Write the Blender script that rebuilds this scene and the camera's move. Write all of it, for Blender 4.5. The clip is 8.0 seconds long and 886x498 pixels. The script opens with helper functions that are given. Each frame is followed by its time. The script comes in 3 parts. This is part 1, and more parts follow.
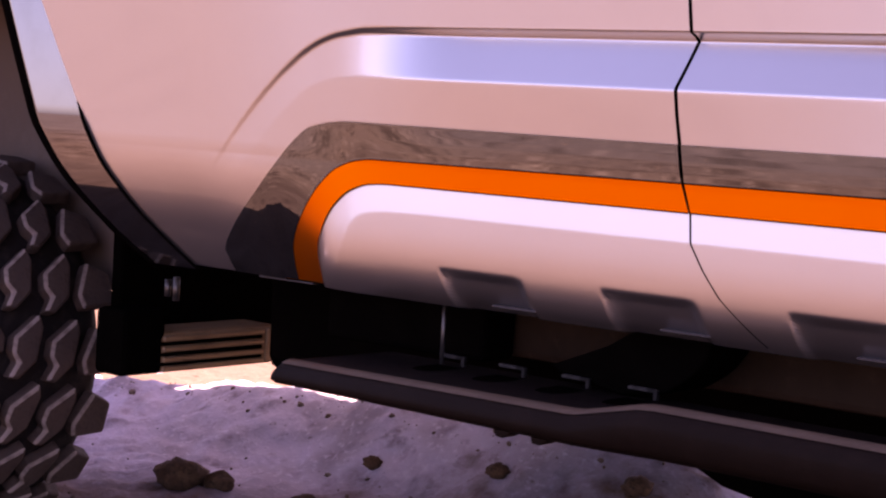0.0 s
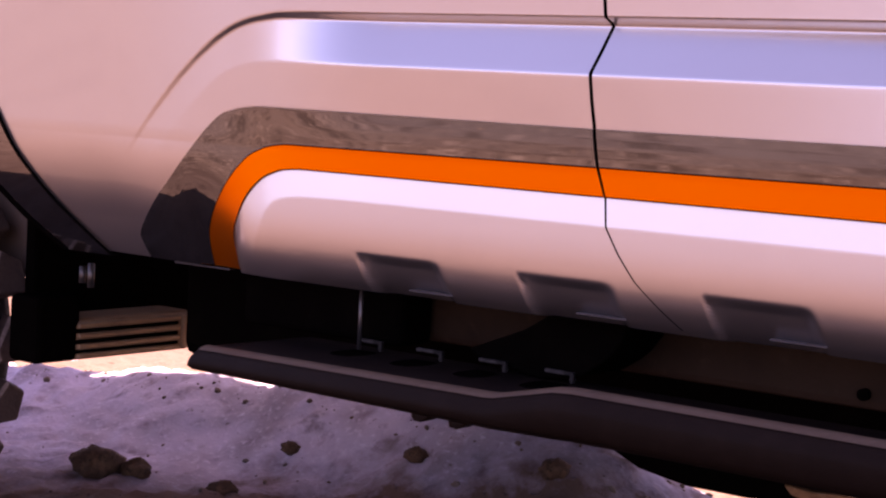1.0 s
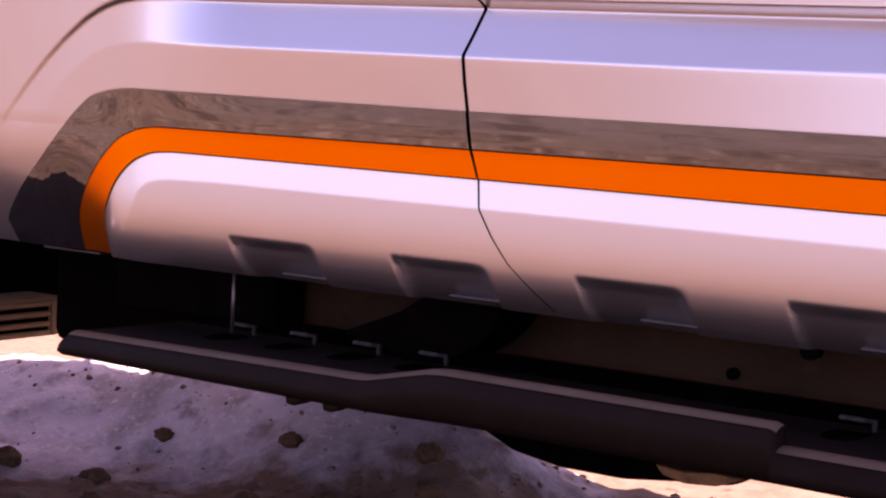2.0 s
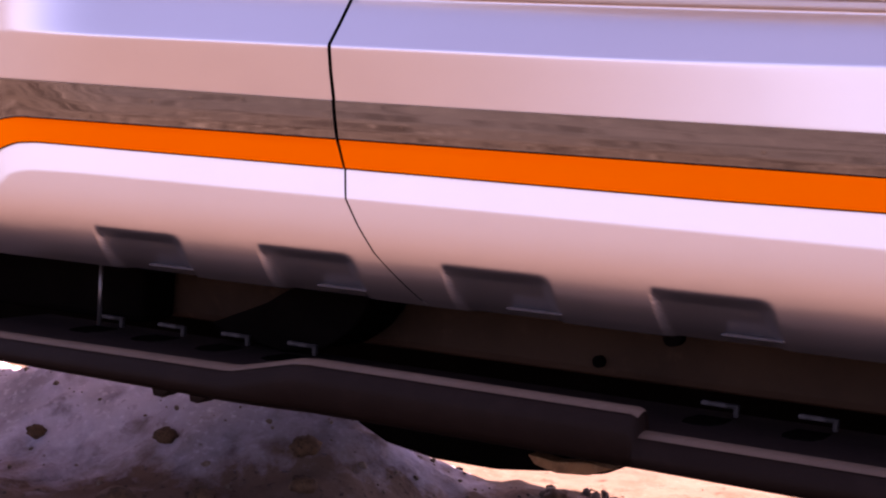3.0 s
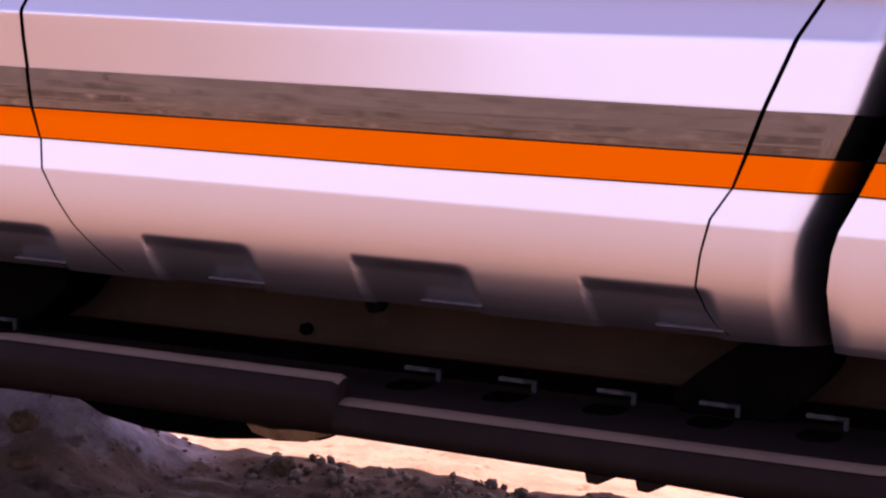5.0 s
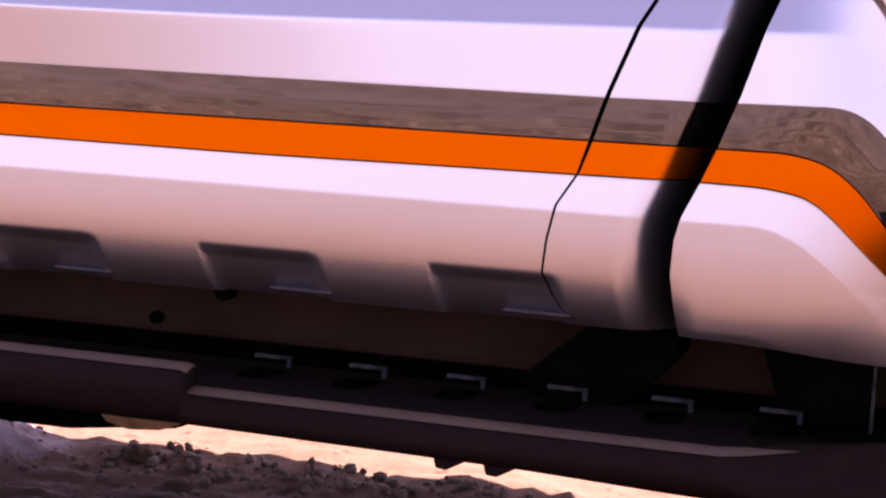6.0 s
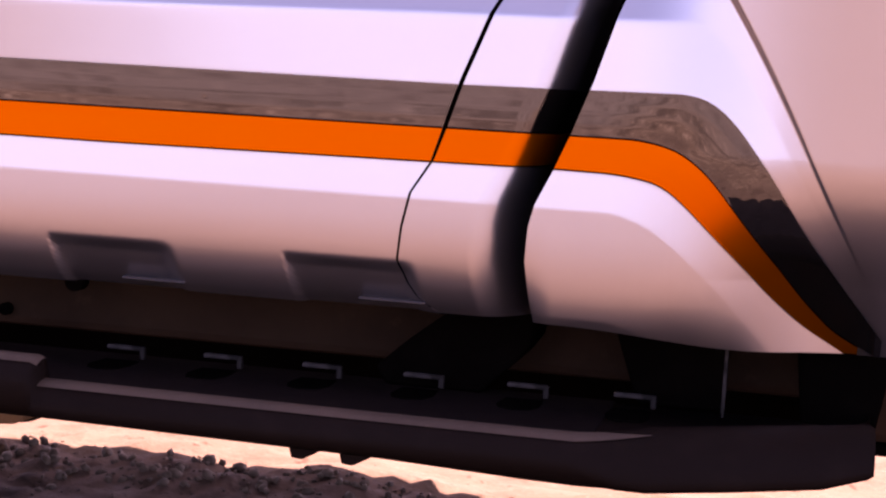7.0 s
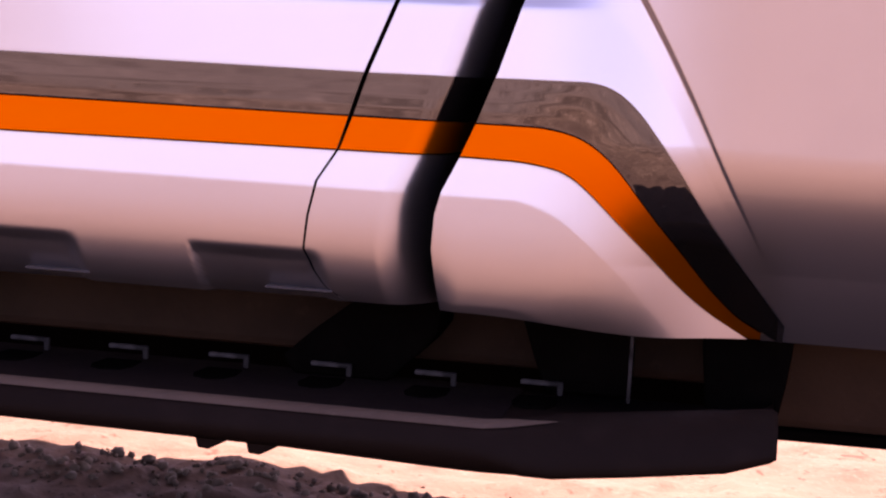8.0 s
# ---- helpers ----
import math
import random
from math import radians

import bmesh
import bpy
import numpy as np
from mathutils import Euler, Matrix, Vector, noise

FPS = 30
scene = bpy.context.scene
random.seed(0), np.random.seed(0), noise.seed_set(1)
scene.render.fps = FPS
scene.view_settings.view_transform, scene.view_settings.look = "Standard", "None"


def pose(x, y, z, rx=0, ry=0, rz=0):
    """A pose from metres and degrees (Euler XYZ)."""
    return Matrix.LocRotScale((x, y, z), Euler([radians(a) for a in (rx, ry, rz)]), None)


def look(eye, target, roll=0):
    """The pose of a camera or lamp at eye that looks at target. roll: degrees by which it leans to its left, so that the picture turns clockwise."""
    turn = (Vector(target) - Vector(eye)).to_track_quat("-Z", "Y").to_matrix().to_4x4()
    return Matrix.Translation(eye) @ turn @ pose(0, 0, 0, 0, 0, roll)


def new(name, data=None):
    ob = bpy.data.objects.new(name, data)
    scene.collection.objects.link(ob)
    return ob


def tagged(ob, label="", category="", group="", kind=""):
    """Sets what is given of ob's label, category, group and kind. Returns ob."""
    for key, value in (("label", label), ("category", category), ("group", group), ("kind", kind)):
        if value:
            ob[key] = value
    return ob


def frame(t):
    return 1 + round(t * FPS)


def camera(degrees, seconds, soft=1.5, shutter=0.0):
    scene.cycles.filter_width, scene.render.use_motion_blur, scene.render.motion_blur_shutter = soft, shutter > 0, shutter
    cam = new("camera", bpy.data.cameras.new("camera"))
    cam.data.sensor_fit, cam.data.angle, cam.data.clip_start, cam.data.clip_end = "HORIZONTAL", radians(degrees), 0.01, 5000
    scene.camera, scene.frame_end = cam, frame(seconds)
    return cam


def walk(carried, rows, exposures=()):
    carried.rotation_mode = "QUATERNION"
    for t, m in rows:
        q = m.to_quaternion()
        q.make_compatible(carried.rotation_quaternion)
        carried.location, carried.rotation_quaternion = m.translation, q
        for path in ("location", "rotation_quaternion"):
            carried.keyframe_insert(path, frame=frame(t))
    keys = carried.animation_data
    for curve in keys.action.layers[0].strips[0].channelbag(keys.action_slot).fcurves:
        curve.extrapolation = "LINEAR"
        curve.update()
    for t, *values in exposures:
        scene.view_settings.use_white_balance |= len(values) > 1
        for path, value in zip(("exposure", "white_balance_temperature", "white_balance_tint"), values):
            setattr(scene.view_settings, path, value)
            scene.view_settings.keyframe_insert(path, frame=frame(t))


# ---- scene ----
# World: x runs along the truck to its tail, y from the near side into it, z up.
cam = camera(28.4, 8.0, soft=2.2)
PATH = [
    (0, (1.171, -1.881, 0.802), (-0.1086, -0.3512, 0.6528), 3.28),
    (0.5, (1.170, -1.883, 0.803), (-0.0747, -0.3256, 0.6499), 3.16),
    (1, (1.173, -1.883, 0.803), (-0.0311, -0.2945, 0.6411), 3.17),
    (1.5, (1.170, -1.882, 0.802), (0.0268, -0.2494, 0.6334), 3.23),
    (3, (1.197, -1.867, 0.788), (0.2197, -0.1300, 0.6242), 3.42),
    (3.5, (1.208, -1.858, 0.787), (0.3013, -0.0826, 0.6226), 3.45),
    (4, (1.219, -1.848, 0.786), (0.3729, -0.0435, 0.6158), 3.46),
    (4.5, (1.229, -1.841, 0.789), (0.4471, -0.0086, 0.6104), 3.34),
    (6, (1.260, -1.833, 0.800), (0.6924, 0.0740, 0.6016), 3.28),
    (6.5, (1.263, -1.828, 0.799), (0.7707, 0.1005, 0.5994), 3.31),
    (7, (1.267, -1.824, 0.798), (0.8510, 0.1221, 0.5964), 3.35),
    (7.5, (1.271, -1.823, 0.797), (0.9165, 0.1346, 0.5921), 3.37),
    (8, (1.274, -1.823, 0.795), (0.9561, 0.1406, 0.5892), 3.40),
]
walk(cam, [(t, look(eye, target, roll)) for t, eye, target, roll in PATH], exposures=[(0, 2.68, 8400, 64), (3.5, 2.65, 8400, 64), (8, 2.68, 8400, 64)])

# ---- light ----
SUN_EL, SUN_ROT = radians(62), radians(6)
world = bpy.data.worlds.new("world")
scene.world = world
world.use_nodes = True
wn = world.node_tree
sky = wn.nodes.new("ShaderNodeTexSky")
sky.sky_type = "NISHITA"
sky.sun_disc = False
sky.sun_elevation, sky.sun_rotation = SUN_EL, SUN_ROT
sky.air_density, sky.dust_density, sky.ozone_density = 0.6, 1.5, 3.0
wn.links.new(sky.outputs[0], wn.nodes["Background"].inputs[0])
wn.nodes["Background"].inputs[1].default_value = 0.105
sun = new("sun", bpy.data.lights.new("sun", "SUN"))
sun.data.energy, sun.data.angle, sun.data.color = 5.0, radians(0.5), (1.0, 0.93, 0.82)
sun_way = Vector((math.sin(SUN_ROT) * math.cos(SUN_EL), math.cos(SUN_ROT) * math.cos(SUN_EL), math.sin(SUN_EL)))
sun.matrix_world = look(sun_way * 20, (0, 0, 0))


# ---- materials ----
def material(name, color, rough=0.5, metal=0.0, coat=0.0, spots=(), bump=0.0, bump_scale=200.0, rough_var=0.0, spec=0.5, coat_ior=1.5):
    """A Principled surface. spots: (scale, colour, low, high) layers of noise mixed over the base."""
    m = bpy.data.materials.new(name)
    m.use_nodes = True
    nt, b = m.node_tree, m.node_tree.nodes["Principled BSDF"]
    b.inputs["Base Color"].default_value = (*color, 1)
    b.inputs["Roughness"].default_value = rough
    b.inputs["Metallic"].default_value = metal
    b.inputs["Coat Weight"].default_value = coat
    b.inputs["Coat Roughness"].default_value = 0.03
    b.inputs["Coat IOR"].default_value = coat_ior
    b.inputs["Specular IOR Level"].default_value = spec
    co = nt.nodes.new("ShaderNodeTexCoord")
    last = None
    for scale, tint, low, high in spots:
        n = nt.nodes.new("ShaderNodeTexNoise")
        n.inputs["Scale"].default_value, n.inputs["Detail"].default_value, n.inputs["Roughness"].default_value = scale, 6, 0.6
        nt.links.new(co.outputs["Object"], n.inputs["Vector"])
        r = nt.nodes.new("ShaderNodeMapRange")
        r.inputs["From Min"].default_value, r.inputs["From Max"].default_value = low, high
        nt.links.new(n.outputs["Fac"], r.inputs["Value"])
        mix = nt.nodes.new("ShaderNodeMix")
        mix.data_type = "RGBA"
        nt.links.new(r.outputs[0], mix.inputs[0])
        if last:
            nt.links.new(last, mix.inputs[6])
        else:
            mix.inputs[6].default_value = (*color, 1)
        mix.inputs[7].default_value = (*tint, 1)
        last = mix.outputs[2]
    if last:
        nt.links.new(last, b.inputs["Base Color"])
    if bump:
        n = nt.nodes.new("ShaderNodeTexNoise")
        n.inputs["Scale"].default_value, n.inputs["Detail"].default_value = bump_scale, 5
        nt.links.new(co.outputs["Object"], n.inputs["Vector"])
        u = nt.nodes.new("ShaderNodeBump")
        u.inputs["Strength"].default_value, u.inputs["Distance"].default_value = bump, 0.004
        nt.links.new(n.outputs["Fac"], u.inputs["Height"])
        nt.links.new(u.outputs[0], b.inputs["Normal"])
    if rough_var:
        n = nt.nodes.new("ShaderNodeTexNoise")
        n.inputs["Scale"].default_value, n.inputs["Detail"].default_value = 14, 5
        nt.links.new(co.outputs["Object"], n.inputs["Vector"])
        r = nt.nodes.new("ShaderNodeMapRange")
        r.inputs["To Min"].default_value, r.inputs["To Max"].default_value = max(rough - rough_var, 0.01), rough + rough_var
        nt.links.new(n.outputs["Fac"], r.inputs["Value"])
        nt.links.new(r.outputs[0], b.inputs["Roughness"])
    return m


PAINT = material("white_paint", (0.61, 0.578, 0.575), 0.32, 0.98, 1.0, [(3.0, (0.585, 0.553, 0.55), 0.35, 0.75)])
BLACK_DECAL = material("black_decal", (0.005, 0.004, 0.0035), 0.04, 0.0, 1.0, [(6, (0.007, 0.005, 0.004), 0.5, 0.75)], spec=0.9, coat_ior=1.95)
ORANGE_DECAL = material("orange_decal", (1.0, 0.20, 0.0), 0.3, 0.92, 0.0, [(5, (1.0, 0.19, 0.0), 0.4, 0.7)], spec=0.1)
FLARE = material("flare_plastic", (0.2349, 0.2228, 0.2228), 0.05, 1.0, 0.0, [(20, (0.2106, 0.1985, 0.1944), 0.5, 0.8)])
STEP_BLACK = material("step_coating", (0.0088, 0.0047, 0.0033), 0.6, 0.0, 0.0, [(30, (0.012, 0.0066, 0.0048), 0.5, 0.75)], 0.2, 500, 0.05, spec=0.06)
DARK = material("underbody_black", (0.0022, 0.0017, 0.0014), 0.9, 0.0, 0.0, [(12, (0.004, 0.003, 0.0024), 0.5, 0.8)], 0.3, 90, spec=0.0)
RAIL = material("frame_rail_paint", (0.042, 0.0225, 0.0130), 0.75, 0.0, 0.0, [(6, (0.023, 0.0125, 0.0075), 0.4, 0.7), (40, (0.055, 0.031, 0.0185), 0.6, 0.8)], 0.2, 120, spec=0.05)
STEEL = material("dull_steel", (0.1053, 0.0972, 0.09315), 0.4, 0.8, 0.0, [(60, (0.0405, 0.03645, 0.0324), 0.5, 0.8)])
ALLOY = material("cast_alloy", (0.3402, 0.2187, 0.1215), 0.5, 0.4, 0.0, [(20, (0.2106, 0.1296, 0.0729), 0.45, 0.8)], 0.2, 150)
RUBBER = material("tyre_rubber", (0.06885, 0.04698, 0.03807), 0.8, 0.0, 0.0, [(10, (0.0972, 0.06723, 0.05346), 0.45, 0.75), (60, (0.04455, 0.02997, 0.0243), 0.5, 0.8)], 0.5, 130, spec=0.12)
LUG_LIT = material("dusty_lit_lug_edge", (0.2673, 0.2025, 0.1701), 0.9, 0.0, 0.0, [(50, (0.1539, 0.1134, 0.09315), 0.5, 0.7)], 0.3, 130, spec=0.1)
# darker than the lugs: shade between them put into the casing's colour
SHADED_RUBBER = material("shaded_groove_rubber", (0.014, 0.011, 0.01), 0.85, 0.0, 0.0, [(30, (0.03, 0.023, 0.02), 0.5, 0.75)], 0.3, 110, spec=0.1)
GROUND = material("lit_shaded_dirt", (0.046, 0.033, 0.028), 0.95, 0.0, 0.0, [(1.3, (0.060, 0.044, 0.036), 0.4, 0.7), (3.5, (0.030, 0.021, 0.018), 0.52, 0.68), (14, (0.028, 0.019, 0.016), 0.52, 0.72), (70, (0.10, 0.078, 0.066), 0.60, 0.76)], 0.8, 60, spec=0.1)
SUNLIT_TONE = material("sunlit_tone_sand", (0.125, 0.088, 0.069), 0.95, 0.0, 0.0, [(2.0, (0.108, 0.077, 0.061), 0.4, 0.7), (9, (0.092, 0.062, 0.047), 0.52, 0.70), (26, (0.062, 0.040, 0.030), 0.60, 0.70), (60, (0.145, 0.11, 0.09), 0.55, 0.75)], 0.8, 50, spec=0.1)
SILL = material("sill_plastic", (0.0486, 0.04212, 0.04212), 0.6, 0.0, 0.0, [(30, (0.03645, 0.0324, 0.0324), 0.5, 0.75)], spec=0.2)
LINER = material("liner_plastic", (0.115, 0.078, 0.058), 0.65, 0.0, 0.0, [(9, (0.15, 0.105, 0.08), 0.5, 0.75)], 0.2, 140, spec=0.12)


def patch(m, tone, spots, limits, ragged, soft, scale):
    """Lay a ragged patch of another tone over the dirt, for light and shade by place on the ground. limits: (a, b, c),
    inside where a x + b y + c > 0.
    """
    nt = m.node_tree
    b = nt.nodes["Principled BSDF"]

    def sum_of(op, p, q):
        n = nt.nodes.new("ShaderNodeMath")
        n.operation = op
        for k, v in enumerate((p, q)):
            if isinstance(v, (int, float)):
                n.inputs[k].default_value = v
            else:
                nt.links.new(v, n.inputs[k])
        return n.outputs[0]

    geo = nt.nodes.new("ShaderNodeNewGeometry").outputs["Position"]
    axes = nt.nodes.new("ShaderNodeSeparateXYZ")
    nt.links.new(geo, axes.inputs[0])
    n = nt.nodes.new("ShaderNodeTexNoise")
    n.inputs["Scale"].default_value, n.inputs["Detail"].default_value, n.inputs["Roughness"].default_value = scale, 8, 0.68
    nt.links.new(geo, n.inputs["Vector"])
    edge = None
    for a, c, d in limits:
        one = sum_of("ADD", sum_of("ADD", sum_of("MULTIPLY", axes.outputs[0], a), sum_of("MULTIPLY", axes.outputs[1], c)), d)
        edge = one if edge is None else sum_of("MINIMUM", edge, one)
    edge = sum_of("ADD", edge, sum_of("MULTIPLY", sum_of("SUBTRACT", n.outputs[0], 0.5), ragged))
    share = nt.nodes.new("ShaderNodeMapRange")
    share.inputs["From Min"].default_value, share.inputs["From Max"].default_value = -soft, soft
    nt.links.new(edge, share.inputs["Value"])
    last = None
    for scale, tint, low, high in spots:
        k = nt.nodes.new("ShaderNodeTexNoise")
        k.inputs["Scale"].default_value, k.inputs["Detail"].default_value = scale, 6
        nt.links.new(geo, k.inputs["Vector"])
        r = nt.nodes.new("ShaderNodeMapRange")
        r.inputs["From Min"].default_value, r.inputs["From Max"].default_value = low, high
        nt.links.new(k.outputs[0], r.inputs["Value"])
        mix = nt.nodes.new("ShaderNodeMix")
        mix.data_type = "RGBA"
        nt.links.new(r.outputs[0], mix.inputs[0])
        if last:
            nt.links.new(last, mix.inputs[6])
        else:
            mix.inputs[6].default_value = (*tone, 1)
        mix.inputs[7].default_value = (*tint, 1)
        last = mix.outputs[2]
    lay = nt.nodes.new("ShaderNodeMix")
    lay.data_type = "RGBA"
    nt.links.new(share.outputs[0], lay.inputs[0])
    nt.links.new(b.inputs["Base Color"].links[0].from_socket, lay.inputs[6])
    nt.links.new(last, lay.inputs[7])
    nt.links.new(lay.outputs[2], b.inputs["Base Color"])


# base tone beside the truck deepens its shade; lighter sunlit ground from here out
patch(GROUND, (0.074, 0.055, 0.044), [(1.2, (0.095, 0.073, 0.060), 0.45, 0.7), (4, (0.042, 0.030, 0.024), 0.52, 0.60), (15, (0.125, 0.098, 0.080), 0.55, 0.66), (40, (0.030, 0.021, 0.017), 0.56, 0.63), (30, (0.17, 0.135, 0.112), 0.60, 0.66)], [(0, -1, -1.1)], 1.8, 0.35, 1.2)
# greyer unseen ground farther out, toned for what the body reflects
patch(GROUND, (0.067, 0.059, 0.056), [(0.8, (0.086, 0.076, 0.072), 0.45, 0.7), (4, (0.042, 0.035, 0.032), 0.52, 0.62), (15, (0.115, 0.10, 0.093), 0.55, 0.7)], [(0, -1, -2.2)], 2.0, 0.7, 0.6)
# lighter tone under the truck offsets the too deep shade there
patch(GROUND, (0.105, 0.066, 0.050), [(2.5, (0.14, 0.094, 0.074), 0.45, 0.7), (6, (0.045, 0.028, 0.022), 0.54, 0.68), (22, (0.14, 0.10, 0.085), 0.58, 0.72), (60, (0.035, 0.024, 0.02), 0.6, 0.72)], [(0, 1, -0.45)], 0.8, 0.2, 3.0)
# lilac skylight put into the colour of the ground under the front
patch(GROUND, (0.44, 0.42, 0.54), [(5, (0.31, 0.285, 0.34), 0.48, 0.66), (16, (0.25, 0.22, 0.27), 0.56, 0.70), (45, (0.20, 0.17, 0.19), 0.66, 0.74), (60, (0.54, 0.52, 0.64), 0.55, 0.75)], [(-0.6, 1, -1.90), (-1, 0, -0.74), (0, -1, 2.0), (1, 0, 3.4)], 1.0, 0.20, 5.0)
PEBBLE = material("pebbles", (0.1215, 0.0891, 0.06885), 0.9, 0.0, 0.0, [(30, (0.162, 0.1215, 0.0972), 0.45, 0.75)], 0.5, 90, spec=0.2)
LIP = material("dusty_edge_highlight", (0.092, 0.060, 0.042), 0.5, 0.0, 0.0, [(12, (0.070, 0.046, 0.033), 0.4, 0.7), (90, (0.106, 0.072, 0.051), 0.55, 0.75)], 0.1, 300, spec=0.15)
TREAD = material("step_tread", (0.0080, 0.0050, 0.0044), 0.6, 0.0, 0.0, [(30, (0.011, 0.0070, 0.0060), 0.5, 0.75)], 0.2, 400, 0.1, spec=0.06)
STONE = material("dark_stone", (0.065, 0.037, 0.023), 0.9, 0.0, 0.0, [(18, (0.12, 0.068, 0.038), 0.48, 0.7), (90, (0.028, 0.018, 0.013), 0.5, 0.7)], 0.9, 60, spec=0.1)


# ---- building helpers ----
def mesh_of(name, verts, faces, smooth=True):
    me = bpy.data.meshes.new(name)
    me.from_pydata([tuple(v) for v in verts], [], faces)
    me.validate()
    if smooth:
        me.polygons.foreach_set("use_smooth", [True] * len(me.polygons))
    me.update()
    return me


def part(name, me, mat, parent=None, label=""):
    """One mesh object under a thing or a part; me is a mesh or a bmesh."""
    if isinstance(me, bmesh.types.BMesh):
        bm, me = me, bpy.data.meshes.new(name)
        bm.to_mesh(me)
        bm.free()
    me.materials.clear()
    me.materials.append(mat)
    ob = new(name, me)
    if parent:
        ob.parent = parent
    return tagged(ob, label)


def grid(name, rows):
    """A smooth sheet through rows of points."""
    n = len(rows[0])
    verts = [p for row in rows for p in row]
    faces = [(i * n + j, i * n + j + 1, (i + 1) * n + j + 1, (i + 1) * n + j) for i in range(len(rows) - 1) for j in range(n - 1)]
    return mesh_of(name, verts, faces)


def box(x0, x1, y0, y1, z0, z1, bevel=0.004, bm=None):
    bm = bm or bmesh.new()
    got = bmesh.ops.create_cube(bm, size=1.0, matrix=Matrix.Translation(((x0 + x1) / 2, (y0 + y1) / 2, (z0 + z1) / 2)) @ Matrix.Diagonal((x1 - x0, y1 - y0, z1 - z0, 1)))
    if bevel:
        edges = list({e for v in got["verts"] for e in v.link_edges})
        bmesh.ops.bevel(bm, geom=edges, offset=bevel, segments=2, affect="EDGES", profile=0.5)
    return bm


def prism(outline, a, b, axis="y", bevel=0.003):
    """A plate of the given outline (pairs) from a to b along an axis."""
    bm = bmesh.new()
    put = {"y": lambda p, d: (p[0], d, p[1]), "x": lambda p, d: (d, p[0], p[1]), "z": lambda p, d: (p[0], p[1], d)}[axis]
    lo = [bm.verts.new(put(p, a)) for p in outline]
    hi = [bm.verts.new(put(p, b)) for p in outline]
    bm.faces.new(lo), bm.faces.new(hi[::-1])
    n = len(outline)
    for i in range(n):
        bm.faces.new((lo[i], hi[i], hi[(i + 1) % n], lo[(i + 1) % n]))
    bmesh.ops.recalc_face_normals(bm, faces=bm.faces)
    if bevel:
        bmesh.ops.bevel(bm, geom=list(bm.edges), offset=bevel, segments=2, affect="EDGES", profile=0.5)
    return bm


def rod(p, q, r, sides=14):
    bm = bmesh.new()
    p, q = Vector(p), Vector(q)
    m = Matrix.Translation((p + q) / 2) @ (q - p).to_track_quat("Z", "Y").to_matrix().to_4x4()
    bmesh.ops.create_cone(bm, cap_ends=True, segments=sides, radius1=r, radius2=r, depth=(q - p).length, matrix=m)
    for f in bm.faces:
        f.smooth = len(f.verts) == 4
    return bm


def along(points, x):
    """Linear in a table of pairs, held at both ends."""
    xs, ys = zip(*points)
    return float(np.interp(x, xs, ys))


# ---- ground ----
def ground_z(x, y):
    v = Vector((x, y, 0))
    near = max(0.0, 1 - max(abs(x + 0.5) - 4, abs(y - 1) - 4, 0) / 6)
    z = 0.035 * noise.noise(v * 0.9) + near * (0.022 * noise.noise(v * 4.1 + Vector((3, 1, 0))) + 0.026 * abs(noise.noise(v * 11)) + 0.011 * noise.noise(v * 33))
    ridge = math.exp(-((y - 1.38) / 0.22) ** 2) * along([(-3.4, 0.02), (-2.8, 0.05), (-2.0, 0.155), (-1.4, 0.205), (-1.2, 0.20), (-0.84, 0.165), (-0.76, 0.130), (-0.68, 0.06), (-0.61, 0.0)], x)
    return -0.085 + z + ridge


def ground_sheet():
    def steps(lo, hi, fine):
        inner = list(np.arange(lo, hi, fine))
        out = [lo - fine * 1.35 ** k * 1.5 for k in range(1, 34)]
        return sorted(max(o, -900) for o in out) + inner + [min(hi + fine * 1.35 ** k * 1.5, 900) for k in range(1, 34)]
    xs, ys = steps(-3.6, 1.6, 0.02), steps(0.2, 2.6, 0.02)
    rows = [[(x, y, ground_z(x, y)) for x in xs] for y in ys]
    return grid("ground", rows)


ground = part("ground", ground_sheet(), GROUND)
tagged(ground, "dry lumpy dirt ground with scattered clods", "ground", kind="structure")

# ---- truck side: lines of the body sculpture, x to height ----
BOTTOM = 0.538
XS = np.linspace(-1.6, 2.3, 3901)


def line(points, width=0.02):
    """A table of heights along x through the given pairs, rounded over about the given width."""
    px, pz = zip(*points)
    return np.mean([np.interp(XS + width * k / 6, px, pz) for k in range(-6, 7)], axis=0)


CREASE = line([(-1.10, 0.46), (-0.86, 0.705), (-0.80, 0.765), (-0.76, 0.802), (-0.723, 0.834), (-0.683, 0.864), (-0.644, 0.889), (-0.61, 0.906), (-0.578, 0.916), (-0.53, 0.924), (-0.491, 0.925), (1.13, 0.925), (1.155, 0.910), (1.177, 0.875), (1.206, 0.826), (1.239, 0.765), (1.266, 0.710), (1.345, 0.56), (1.5, 0.27)], 0.012)
BLACK_TOP = line([(-1.009, 0.395), (-0.905, 0.545), (-0.878, 0.584), (-0.826, 0.625), (-0.764, 0.673), (-0.72, 0.713), (-0.682, 0.748), (-0.645, 0.776), (-0.609, 0.785), (-0.574, 0.789), (0, 0.7855), (0.9, 0.7855), (1.13, 0.789), (1.153, 0.783), (1.177, 0.764), (1.196, 0.74), (1.221, 0.707), (1.252, 0.658), (1.284, 0.616), (1.317, 0.574), (1.474, 0.374)], 0.012)
